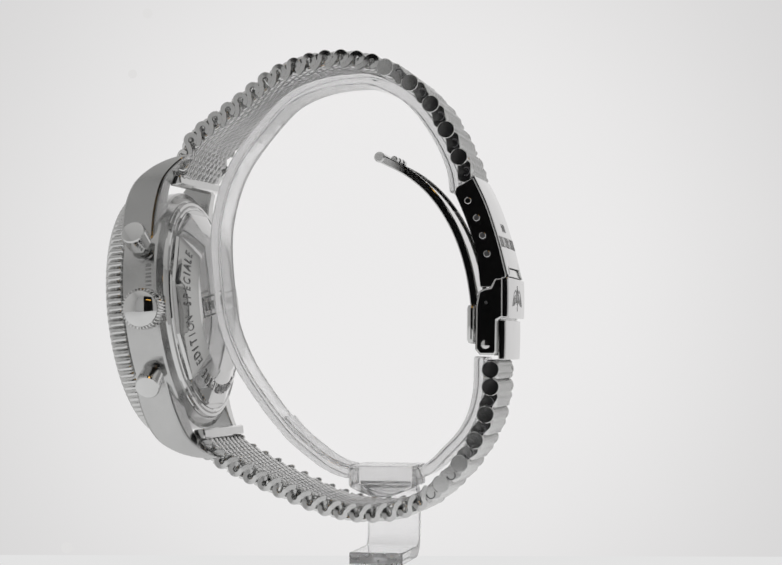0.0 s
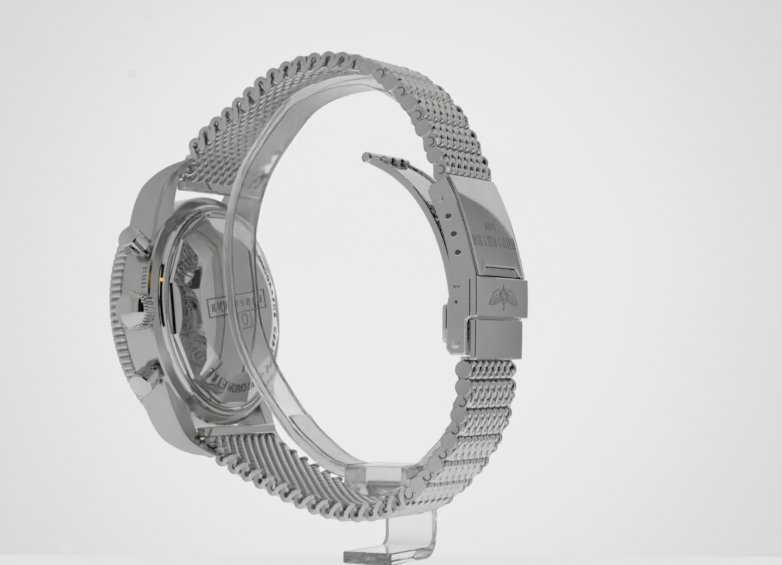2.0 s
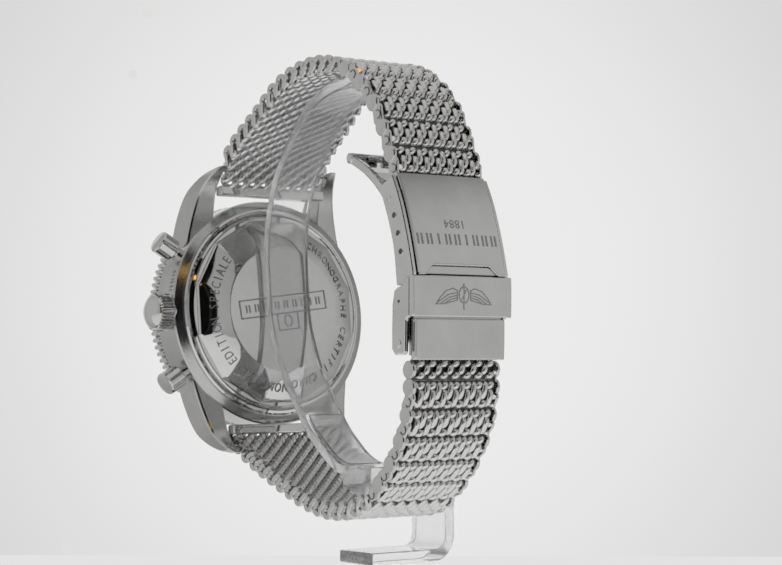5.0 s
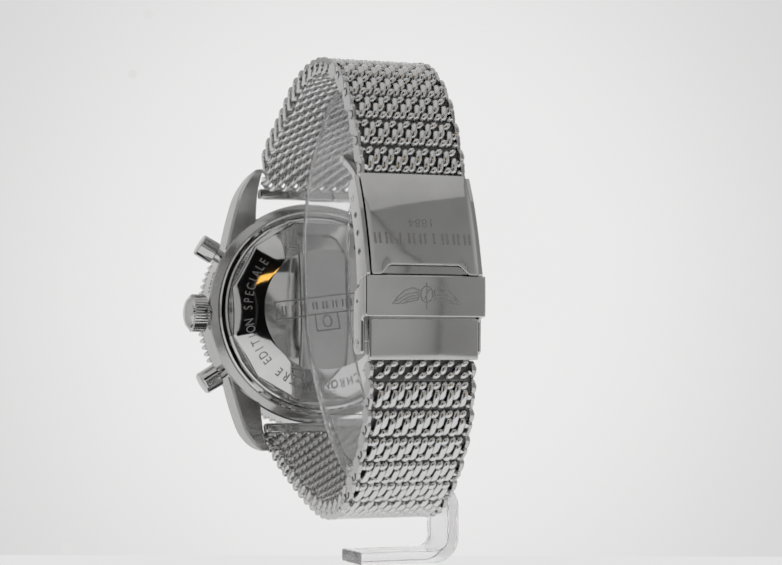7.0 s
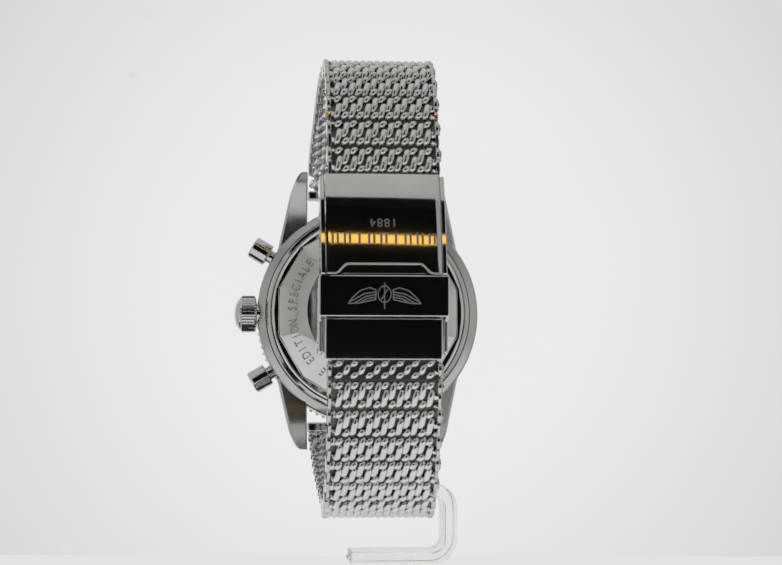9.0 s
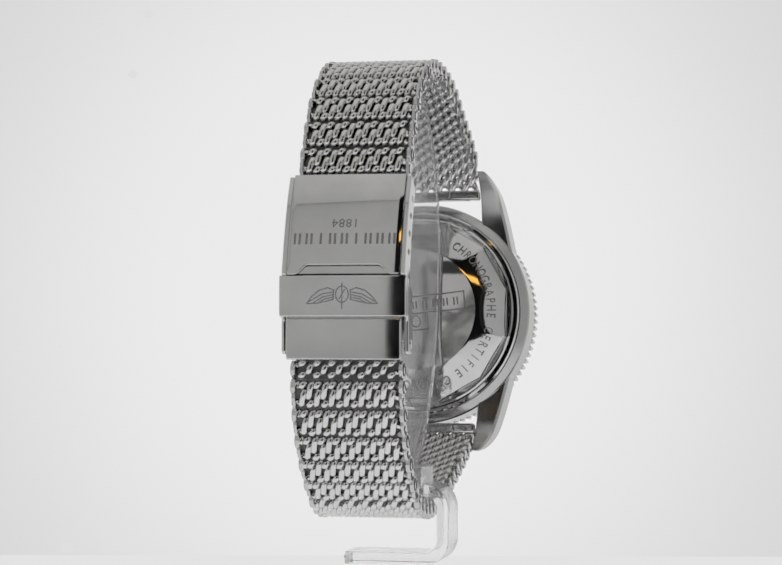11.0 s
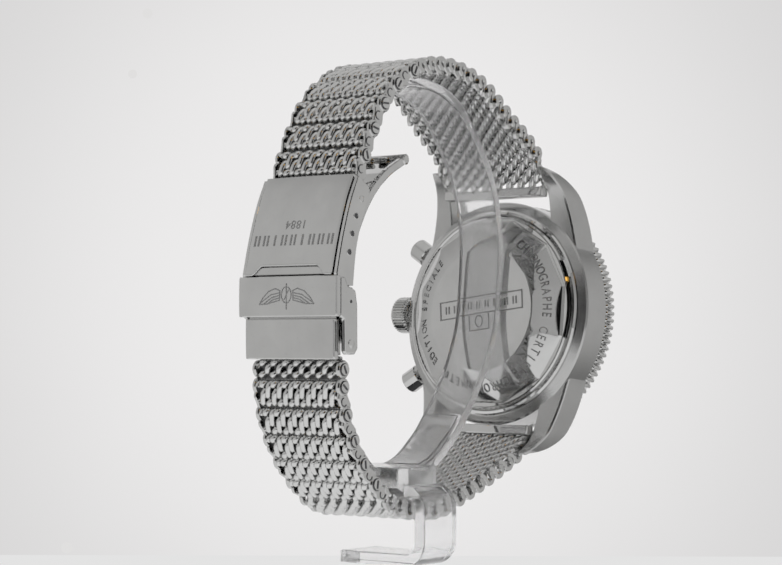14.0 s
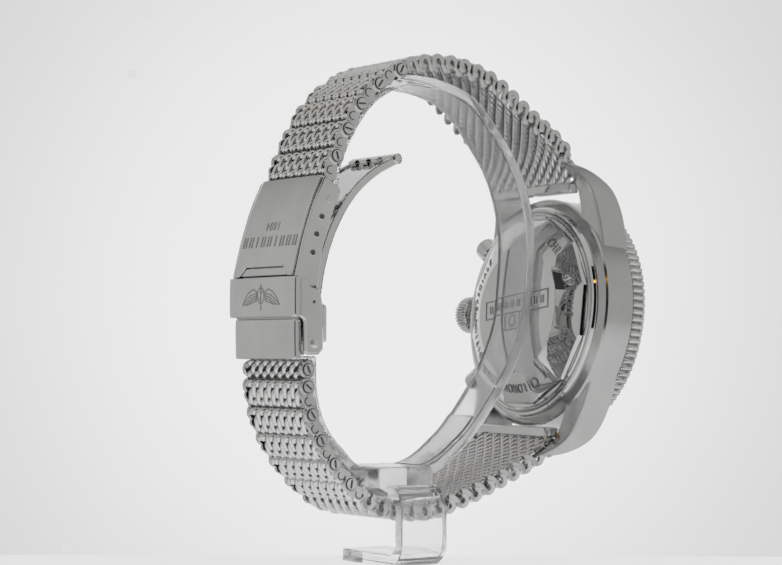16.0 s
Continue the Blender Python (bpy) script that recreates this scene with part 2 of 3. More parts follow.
# ------------------------------------------------------------------ the acrylic stand
stand = tagged(new("watch_stand"), "clear acrylic C-shaped watch stand with a bent foot", "stand")
RING = Line([(-14.3, 29.2), (-13.6, 34.0), (-10.6, 40.4), (-5.7, 46.6), (0.9, 50.2), (5.7, 50.5), (10.5, 49.9), (15.3, 48.3), (19.5, 45.4), (26.0, 37.6), (29.2, 31.8), (31.1, 24.6), (31.4, 18.9), (30.9, 12.3), (29.9, 5.1), (27.2, -1.7), (23.7, -7.3), (19.5, -12.8), (14.7, -17.7)] + [(6.5, -22.6), (-6.8, -22.9), (-13.3, -18.1), (-16.9, -13.5), (-18.6, -8.0), (-18.9, -1.1)])


def sawn_part(name, bm, axis, label):
    """An acrylic part whose cut edges, those that face along one axis, are left matt."""
    for f in bm.faces:
        f.normal_update()
        centre = f.calc_center_median()
        glued = axis == 0 and abs(f.normal.y) > 0.8 and centre.z < -20
        f.material_index = 2 if glued or f.normal.x < -0.9 and centre.x < -6 and axis == 1 else 1 if axis == 0 and abs(f.normal.x) > 0.8 else 0
    made = part(name, bm, ACRYLIC if axis == 1 else SCUFFED, stand, label)
    made.data.materials.append(SAWN)
    made.data.materials.append(CUT_END)


def block():
    """The glued block under the ring: flat above, bellied below, drawn out along x."""
    pts = [(5.4, -21.4), (-6.6, -21.4), (-6.6, -25.2)]
    pts += [(-6.6 + 12.0 * k / 10, -25.2 - 2.0 * math.sin(math.pi * k / 10)) for k in range(1, 10)] + [(5.4, -25.2)]
    bm = loft([[(-5.4, *p) for p in pts], [(8.6, *p) for p in pts]])
    bmesh.ops.recalc_face_normals(bm, faces=bm.faces[:])
    return bevel(bm, 0.3, 2, 50)


S_BLOCK = [RING.length * k / 600 for k in range(601) if RING.at(RING.length * k / 600)[0].y < -15 and -6.6 < RING.at(RING.length * k / 600)[0].x < 5.4]
sawn_part("ring_strip", ribbon(RING, 0, S_BLOCK[0] - 0.3, -4.6, 4.9, -1.0, 1.0, 90, 0.3), 0, "clear bent acrylic strip")
sawn_part("ring_tail", ribbon(RING, S_BLOCK[-1] + 0.3, RING.length, -4.6, 4.9, -1.0, 1.0, 24, 0.3), 0, "short clear acrylic strip")
S_STEP = min((abs(RING.at(RING.length * k / 600)[0].y + 13.5) + abs(RING.at(RING.length * k / 600)[0].x - 19), RING.length * k / 600) for k in range(601))[1]
sawn_part("ring_step", ribbon(RING, S_STEP, S_BLOCK[0] - 0.4, -3.9, 4.2, 1.03, 1.5, 16, 0.15), 0, "raised acrylic step")
sawn_part("block", block(), 0, "clear acrylic block")


def bent_bracket():
    """Foot and upright bent from one strip: the outline in (x, z), drawn out along y."""
    path = [(-6.2, -38.4)]
    cx, r = 12.3, 3.4
    path += [(cx - r + r * math.sin(a), -38.4 + r - r * math.cos(a)) for a in (radians(d) for d in range(0, 91, 10))]
    path += [(cx - r + r * math.cos(a), -25.8 - r + r * math.sin(a)) for a in (radians(d) for d in range(0, 91, 10))]
    path += [(8.62, -25.8)]
    p = [Vector(q) for q in path]
    rings = []
    for i, q in enumerate(p):
        t = (p[min(i + 1, len(p) - 1)] - p[max(i - 1, 0)]).normalized()
        n = Vector((-t.y, t.x)) * 1.12
        a, b = q - n, q + n
        rings.append([(a.x, -4.9, a.y), (a.x, 5.1, a.y), (b.x, 5.1, b.y), (b.x, -4.9, b.y)])
    bm = loft(rings)
    bmesh.ops.recalc_face_normals(bm, faces=bm.faces[:])
    return bevel(bm, 0.35, 2, 50)


sawn_part("bent_bracket", bent_bracket(), 1, "clear acrylic foot and upright")
part("nub", box(-6.9, -6.15, -2.3, 0.5, -38.8, -38.1, b=0.25), ACRYLIC, stand, "small moulding nub on the end of the foot")

# ------------------------------------------------------------------ the wristwatch
watch = tagged(new("wristwatch"), "stainless steel chronograph wristwatch with a closed mesh bracelet, seen from behind", "wristwatch")
UPPER = Line([(37.0, 32.3), (33.6, 39.0), (25.5, 45.3), (17.5, 51.1), (7.8, 53.6), (-2.2, 51.8), (-9.9, 46.0), (-14.8, 38.0), (-17.6, 31.2)])
LOWER = Line([(-21.9, -1.6), (-21.9, -7.0), (-20.1, -14.2), (-15.1, -21.9), (-7.8, -28.0), (0.0, -29.7), (8.4, -28.7), (18.3, -24.9),
              (27.8, -20.3), (33.6, -16.4)])


def middle(y):
    """The bracelet leans a little from the case to the clasp."""
    return -1.7 + (y + 23) * 0.029


def half_width(y):
    k = min(max((y - 8) / 28, 0), 1)
    return 10.1 + 2.1 * k


def flatten(v, power):
    return math.copysign(abs(v) ** power, v)


def coil_mesh(width, a, b, pitch, shift, lay, wide, thick, power=0.66):
    """One transverse spiral of the woven steel mesh, wound from a flattened wire: a steep strand outside, a slanting one inside."""
    n = 20
    path = []
    turns = int(width / pitch) + 2
    for turn in range(-turns, turns + 1):
        for k in range(n):
            u = k / n
            x = turn * pitch + shift + pitch * (lay * (2 * u - 0.5) if u < 0.5 else lay * 0.5 + (1 - lay) * (2 * u - 1))
            if abs(x) <= width / 2:
                f = 2 * math.pi * u
                path.append((x, a * flatten(math.cos(f), power), b * flatten(math.sin(f), power)))
    return piece_mesh("mesh_coil", tube(path, thick, 9, squash=(wide, thick), up=(1, 0, 0)), WIRE, 60)


def frame_on(line, s, x=0.0):
    """Local x across the bracelet, local y along it, local z outwards."""
    p, t = line.at(s)
    n = Vector((t.y, -t.x))
    if n.dot(p - Vector((6, 12))) < 0:
        n = -n
    m = Matrix(((1, 0, 0), (0, t.x, n.x), (0, t.y, n.y))).to_4x4()
    m.translation = (middle(p.x) + x, p.x, p.y)
    return m


def flat_wire(path, hw, ht):
    """A wire hammered flat: hw half its breadth in the edge's plane, ht half its thickness across the bracelet."""
    path = [Vector(p) for p in path]
    rings = []
    for i, p in enumerate(path):
        t = (path[min(i + 1, len(path) - 1)] - path[max(i - 1, 0)]).normalized()
        x = Vector((1, 0, 0))
        w = t.cross(x)
        k = 0.55 if i in (0, len(path) - 1) else 1.0
        rings.append([p + w * (hw * k * a) + x * (ht * b) for a, b in ((-1, -0.6), (-1, 0.6), (-0.8, 1), (0.8, 1), (1, 0.6), (1, -0.6), (0.8, -1), (-0.8, -1))])
    return loft(rings)


def scroll_mesh():
    """The flattened wire end at the edge of the mesh: an open ring whose tail hugs the ring before it."""
    path = []
    for k in range(8):
        a = radians(-80 + 62 * k / 7)
        path.append((-0.15, -2.95 + 1.82 * math.cos(a), 0.2 + 1.82 * math.sin(a)))
    for k in range(22):
        a = radians(192 - 285 * k / 21)
        path.append((-0.15 + 0.3 * k / 21, 0.05 + 0.96 * math.cos(a), 0.25 + 0.96 * math.sin(a)))
    return piece_mesh("edge_scroll", flat_wire(path, 0.5, 0.42), PLATE, 30)


def disc_mesh(r, thick):
    bm = turned([(r - 0.2, -thick / 2), (r, -thick / 2 + 0.2), (r, thick / 2 - 0.15), (r - 0.15, thick / 2)], (0, 0, 0),
                Matrix.Rotation(radians(90), 3, "Z"), 24)
    return piece_mesh("end_disc", bm, PLATE, 30)


def lobe_mesh():
    """A flat rounded plate that joins two wire ends."""
    pts = []
    for k in range(13):
        a = radians(90 + 180 * k / 12)
        pts.append((-0.75 + 1.3 * math.cos(a), 0.3 + 1.3 * math.sin(a)))
    for k in range(13):
        a = radians(-90 + 180 * k / 12)
        pts.append((0.75 + 1.3 * math.cos(a), -0.3 + 1.3 * math.sin(a)))
    bm = loft([[(-0.3, p[0], p[1]) for p in pts], [(0.3, p[0], p[1]) for p in pts]])
    bmesh.ops.recalc_face_normals(bm, faces=bm.faces[:])
    bevel(bm, 0.1, 1, 60)
    return piece_mesh("edge_plate", bm, PLATE, 20)


PITCH, ROW = 2.7, 1.24
MADE = {}


def coil(width, phase, reach, lay):
    """Alike spirals share one mesh; neighbours stand half a turn apart."""
    key = (round(width * 2.5), phase % 2, reach)
    if key not in MADE:
        MADE[key] = coil_mesh(key[0] / 2.5, reach, 1.12, PITCH, PITCH / 2 * (phase % 2), lay, 0.62, 0.5)
    return MADE[key]


SCROLL, DISC, LOBE = scroll_mesh(), disc_mesh(1.62, 0.8), lobe_mesh()


def screw_mesh():
    bm = turned([(1.0, -0.2), (1.0, 0.15), (0.85, 0.25)], (0, 0, 0), Matrix.Rotation(radians(90), 3, "Z"), 20)
    return piece_mesh("screw", bm, STEEL, 50)


SCREW = screw_mesh()
SLIT = piece_mesh("edge_slit", tube([(0, 0.1 + 0.75 * math.cos(a), 0.2 + 0.75 * math.sin(a)) for a in (radians(-40 + 20 * k) for k in range(12))], 0.1, 6, up=(1, 0, 0)), ENGRAVED, 60)
GROOVE = piece_mesh("screw_groove", tube([(0, 1.08 * math.cos(a), 1.08 * math.sin(a)) for a in (radians(15 * k) for k in range(25))], 0.1, 6, up=(1, 0, 0)), ENGRAVED, 60)
SLOT = piece_mesh("screw_slot", box(-0.05, 0.05, -0.75, 0.75, -0.16, 0.16), ENGRAVED)


def woven(line, s0, s1):
    """The open mesh next to the case: interlaced spirals, with scrolled wire ends along both edges."""
    count = round((s1 - s0) / ROW)
    for k in range(count + 1):
        s = s0 + (s1 - s0) * k / count
        placed("mesh_coil", coil(2 * half_width(line.at(s)[0].x) - 1.2, k, 0.98, 0.42), frame_on(line, s), watch)
    count = round((s1 - s0) / 2.95)
    for k in range(count + 1):
        s = s0 + (s1 - s0) * k / count
        p, _ = line.at(s)
        if p.x < 35:
            for side in (-1, 1):
                placed("edge_scroll", SCROLL, frame_on(line, s, side * (half_width(p.x) - 0.3)), watch)


def sections(line, s0, s1, counts):
    """The adjustable links next to the clasp: a few spirals each, with flat screwed ends and a groove between."""
    pitch, gap = 1.9, 2.9
    total = sum(c * pitch + gap + 0.4 for c in counts)
    scale = (s1 - s0) / total
    s = s0
    for c in counts:
        length = (c * pitch + gap + 0.4) * scale
        mid = s + length / 2
        rows = ((-0.325, 0.38), (-0.125, 1.38), (0.125, 1.38), (0.325, 0.38)) if c > 1 else ((-0.28, 0.3), (0, 0.7), (0.28, 0.3))
        for k, (at, reach) in enumerate(rows):
            placed("mesh_coil", coil(18.9, k, reach, 0.4), frame_on(line, mid + at * length), watch)
        p, _ = line.at(mid)
        h = half_width(p.x)
        # Added dark strip that closes the link and paints the shade between strands.
        part("gap_shade_strip", ribbon(line, s + 0.02, s + length - 0.02, middle(p.x) - 9.4, middle(p.x) + 9.4, -0.35, 0.35, 4, 0), GAP_SHADE, watch)
        for side in (-1, 1):
            for d in ((0,) if c == 1 else (-0.25, 0.25)):
                q = mid + d * length
                if d <= 0:
                    placed("end_disc", DISC, frame_on(line, q, side * (h - 0.3)), watch)
                    if side > 0:
                        placed("screw_groove", GROOVE, frame_on(line, q, side * (h + 0.11)), watch)
                        placed("screw", SCREW, frame_on(line, q, side * (h + 0.15)), watch)
                        placed("screw_slot", SLOT, frame_on(line, q, side * (h + 0.39)) @ pose(0, 0, 0, 70 + 41 * round(mid), 0, 0), watch)
                else:
                    placed("edge_plate", LOBE, frame_on(line, q, side * (h - 0.36)), watch)
                    placed("edge_slit", SLIT, frame_on(line, q, side * (h - 0.04)), watch)
        s += length


def arc_where(line, y):
    return min((abs(line.at(line.length * k / 400)[0].x - y), line.length * k / 400) for k in range(401))[1]


SU, SL = arc_where(UPPER, -1.0), arc_where(LOWER, -10.0)
woven(UPPER, 1.2, SU - 1.3)
sections(UPPER, SU, UPPER.length, [2, 2, 2, 2, 2])
sections(LOWER, 0, SL, [1, 2, 2, 2, 2, 2])
woven(LOWER, SL + 1.3, LOWER.length - 1.0)

# ------------------------------------------------------------------ the case
CZ = 7.2
LEAN = Matrix.Translation((0.1, 39.4, CZ)) @ Matrix.Rotation(radians(-2.2), 4, "Z") @ Matrix.Rotation(radians(-6), 4, "X") @ Matrix.Translation((0, -40, 0))


def case_part(name, bm, mat, parent=None, label="", smooth=20.0):
    """A part of the case, modelled round its own axis; the case leans a little."""
    bmesh.ops.transform(bm, matrix=LEAN, verts=bm.verts[:])
    return part(name, bm, mat, parent or watch, label, smooth)


case_part("middle_case", turned([(19.8, 36.2), (20.9, 36.2), (22.3, 36.9), (22.55, 37.3), (22.55, 43.2), (21.2, 43.5)], (0, 0, 0), FLAT3, 160), BRUSHED, None, "satin steel case band", 25)


def knurl(r, h, k):
    """Half-round ridges with sharp valleys between."""
    return r - (1.0 * (1 - math.sin(math.pi * (k % 8) / 8) ** 0.6) if r > 22.0 else 0.0)


case_part("bezel", turned([(20.4, 43.3), (22.3, 43.35), (22.75, 43.7), (22.75, 46.0), (22.3, 46.4), (21.5, 46.9), (19.6, 47.3)], (0, 0, 0), FLAT3, 800, wob=knurl), STEEL, None,
          "coin-edged polished steel bezel", 40)
case_part("crystal", turned([(19.1, 47.1), (17.0, 47.5), (10.0, 48.1), (3.0, 48.3)], (0, 0, 0), FLAT3, 64), STEEL)
case_part("back_rim", turned([(20.75, 36.6), (20.7, 35.9), (20.4, 35.5), (19.9, 35.4), (19.7, 35.7), (19.6, 35.2), (19.3, 35.0), (19.05, 35.15), (19.05, 36.3)], (0, 0, 0), FLAT3, 128), STEEL, None, "", 25)


def case_back():
    """A turned cover with a twelve-sided key ring, a sloping lettered ring and a flat centre."""
    bm = bmesh.new()
    rings = []
    n = 144
    for r, y, poly in ((18.98, 36.2, 0), (18.98, 35.1, 0), (18.6, 35.1, 1), (18.3, 34.6, 1), (18.0, 34.43, 1), (12.8, 32.3, 0), (12.4, 32.2, 0), (3.0, 32.16, 0)):
        ring = []
        for k in range(n):
            a = 2 * math.pi * k / n
            q = r
            if poly:
                m = (a + math.pi / 12) % (math.pi / 6) - math.pi / 12
                q = r * math.cos(math.pi / 12) / math.cos(m) * 1.015
            ring.append(bm.verts.new((q * math.cos(a), y, q * math.sin(a))))
        rings.append(ring)
    for a, b in zip(rings, rings[1:]):
        for i in range(n):
            j = (i + 1) % n
            bm.faces.new((a[i], a[j], b[j], b[i]))
    bm.faces.new(rings[-1])
    return bm


back = case_part("case_back", case_back(), STEEL, None, "polished steel case back with an engraved ring", 12)


def ring_lettering():
    """Words round the sloping ring, each group with its own start and spacing."""
    bm = bmesh.new()
    for text, start, step in (("CHRONOGRAPHE CERTIFIE", 59.2, 5.66), ("CHRONOMETRE", -64.0, 6.3), ("EDITION SPECIALE", -139.2, 5.35)):
        for i, ch in enumerate(text):
            if ch == " ":
                continue
            a = radians(start - step * i)
            up = Vector((math.cos(a), 0, math.sin(a)))
            right = Vector((math.sin(a), 0, -math.cos(a)))
            m = Matrix((right, up, right.cross(up))).transposed().to_4x4()
            m.translation = Vector((0, 33.31, 0)) + up * 15.4
            letters(ch, 2.65, m @ Matrix.Rotation(radians(-22.4), 4, "X") @ Matrix.Diagonal((0.72, 1, 1, 1)), 0.04, bm)
    return bm


case_part("engraved_ring_text", ring_lettering(), MARKED, back, "engraved capital lettering round the ring")


def stroke(bm, pts, w, d=0.05, closed=False):
    """A line of width w laid on the local xy plane, d thick."""
    pts = [Vector((*p, 0)) for p in pts]
    seq = list(zip(pts, pts[1:] + pts[:1])) if closed else list(zip(pts, pts[1:]))
    for a, b in seq:
        t = (b - a).normalized() * (w * 0.4)
        n = Vector((-t.y, t.x, 0)).normalized() * (w / 2)
        lo = [a - t - n, b + t - n, b + t + n, a - t + n]
        loft([[q + Vector((0, 0, -d)) for q in lo], [q + Vector((0, 0, d)) for q in lo]], bm=bm)
    return bm


def brand_box():
    """The boxed mark on the case back, as plain bars."""
    bm = bmesh.new()
    w, h = 10.2, 1.75
    stroke(bm, [(-w, -h), (w, -h), (w, h), (-w, h)], 0.26, closed=True)
    for k in range(9):
        x = -w + 1.8 + k * (2 * w - 3.6) / 8
        for d in (-0.36, 0.36):
            stroke(bm, [(x + d, -0.65), (x + d, 0.65)], 0.3)
    stroke(bm, [(-2.4, 1.7), (-2.4, 5.2), (2.4, 5.2), (2.4, 1.7)], 0.24)
    stroke(bm, [(0.9 * math.cos(k * math.pi / 6), 3.4 + 1.2 * math.sin(k * math.pi / 6)) for k in range(12)], 0.26, closed=True)
    m = Matrix(((-1, 0, 0), (0, 0, -1), (0, -1, 0))).to_4x4()
    bmesh.ops.transform(bm, matrix=Matrix.Translation((0, 32.16, 1.0)) @ Matrix.Rotation(radians(-7), 4, "Y") @ m, verts=bm.verts[:])
    return bm


case_part("engraved_mark", brand_box(), MARKED, back, "engraved box of plain bars")


def make_lug(sx, sz):
    """A curved lug, its back sloping outwards, that flows out of the case band."""
    stations = [(6.0, 19.2, 37.4, 44.1), (11.0, 18.9, 37.3, 44.1), (14.0, 18.25, 37.2, 44.0), (17.5, 17.5, 36.9, 43.7), (21.0, 16.7, 36.2, 42.9), (24.0, 16.0, 35.1, 41.3),
                (26.1, 15.2, 33.4, 38.7), (27.4, 14.5, 31.8, 35.8), (28.1, 13.8, 30.6, 32.8)]
    rings = []
    for z, xo, yb, yf in catmull(stations, 4):
        w = xo - 12.4
        edge = yb + 0.08 * w
        ring = [(12.4, yf), (12.4, yb + 0.25), (12.65, yb), (xo - 0.5, edge), (xo - 0.12, edge + 0.2), (xo, edge + 0.55), (xo, yf - 0.3), (xo - 0.3, yf)]
        rings.append([(sx * x, y, sz * z) for x, y in ring])
    bm = loft(rings)
    bmesh.ops.recalc_face_normals(bm, faces=bm.faces[:])
    return bm


for sx in (-1, 1):
    for sz in (-1, 1):
        case_part("lug", make_lug(sx, sz), SATIN, None, "", 14)
for z in (23.8, -23.5):
    case_part("end_bar", box(-12.3, 12.3, 33.5, 35.7, z - 0.95, z + 0.95, b=0.3), STEEL, None, "flat polished bar at the end of the mesh")


def radial(deg):
    """Local y points out from the case centre, at deg above the crown's line."""
    a = radians(deg)
    out = Vector((-math.cos(a), 0, math.sin(a)))
    side = Vector((0, 1, 0))
    return Matrix((side, out, side.cross(out))).transposed()


def pusher(deg):
    return turned([(1.35, 20.0), (1.35, 23.6), (2.1, 23.75), (2.3, 23.95), (2.3, 27.2), (2.1, 27.45), (1.2, 27.6)], (0, 39.9, 0), radial(deg), 40)


case_part("pusher", pusher(31), STEEL, None, "polished cylindrical chronograph pusher", 25)
case_part("pusher", pusher(-31), STEEL, None, "polished cylindrical chronograph pusher", 25)


def flank_marks():
    """A short row of tiny engraved bars on the case band beside the upper pusher."""
    bm = bmesh.new()
    for k in range(6):
        m = radial(11 + 1.9 * k).to_4x4()
        bar_bm = box(-0.55, 0.55, 22.5, 22.58, -0.13 - 0.08 * (k % 2), 0.13 + 0.08 * (k % 3))
        bmesh.ops.transform(bar_bm, matrix=Matrix.Translation((0, 38.3, 0)) @ m, verts=bar_bm.verts[:])
        me = bpy.data.meshes.new("mark")
        bar_bm.to_mesh(me)
        bar_bm.free()
        bm.from_mesh(me)
        bpy.data.meshes.remove(me)
    return bm


case_part("engraved_bars", flank_marks(), MARKED, None, "tiny engraved bars on the case band")


def crown_knurl(r, h, k):
    return r - (0.4 if k % 4 < 2 and r > 3.3 and 23 < h < 25.8 else 0.0)


case_part("crown", turned([(2.2, 20.0), (2.2, 22.6), (3.2, 22.8), (3.75, 23.1), (3.75, 25.7), (3.3, 26.0), (3.2, 26.2), (2.5, 26.75), (1.4, 27.1), (0.5, 27.2)], (0, 38.9, 0), radial(0), 144,
                          wob=crown_knurl), STEEL, None, "knurled domed winding crown", 25)

# ------------------------------------------------------------------ the clasp
XC = -2.0
COVER = Line([(-18.6, 31.3), (-20.9, 26.3), (-23.0, 20.0), (-24.7, 13.4)])


CROWN = 0.12


def crown_at(x, half=10.4):
    """The clasp's plates bulge a little across their width."""
    return CROWN * (1 - ((x - XC) / half) ** 2)


def notch_end(x):
    """Where the cover ends, seen across: a flat-topped notch in the middle."""
    d = abs(x - XC)
    k = min(max((8.7 - d) / 2.3, 0), 1)
    return COVER.length - 1.75 * k * k * (3 - 2 * k)


def cover_plate(x0, x1, from_s, to_s, lo, hi, columns):
    """A plate on the cover's curve whose ends may vary across."""
    bm = bmesh.new()
    xs = [x0 + (x1 - x0) * k / columns for k in range(columns + 1)]
    n = 16
    top, bottom = [], []
    for x in xs:
        a, b = from_s(x), to_s(x)
        ct, cb = [], []
        for k in range(n + 1):
            p, t = COVER.at(a + (b - a) * k / n)
            nn = Vector((t.y, -t.x))
            e = 0.08 if (k in (0, n) or x in (xs[0], xs[-1])) else 0.0
            ct.append(bm.verts.new((x, *(p + nn * (hi - e + crown_at(x))))))
            cb.append(bm.verts.new((x, *(p + nn * lo))))
        top.append(ct)
        bottom.append(cb)
    for g in (top, bottom):
        for a, b in zip(g, g[1:]):
            for k in range(n):
                bm.faces.new((a[k], a[k + 1], b[k + 1], b[k]))
    for i in range(columns):
        for k in (0, n):
            bm.faces.new((top[i][k], top[i + 1][k], bottom[i + 1][k], bottom[i][k]))
    for i in (0, columns):
        for k in range(n):
            bm.faces.new((top[i][k], top[i][k + 1], bottom[i][k + 1], bottom[i][k]))
    return bm


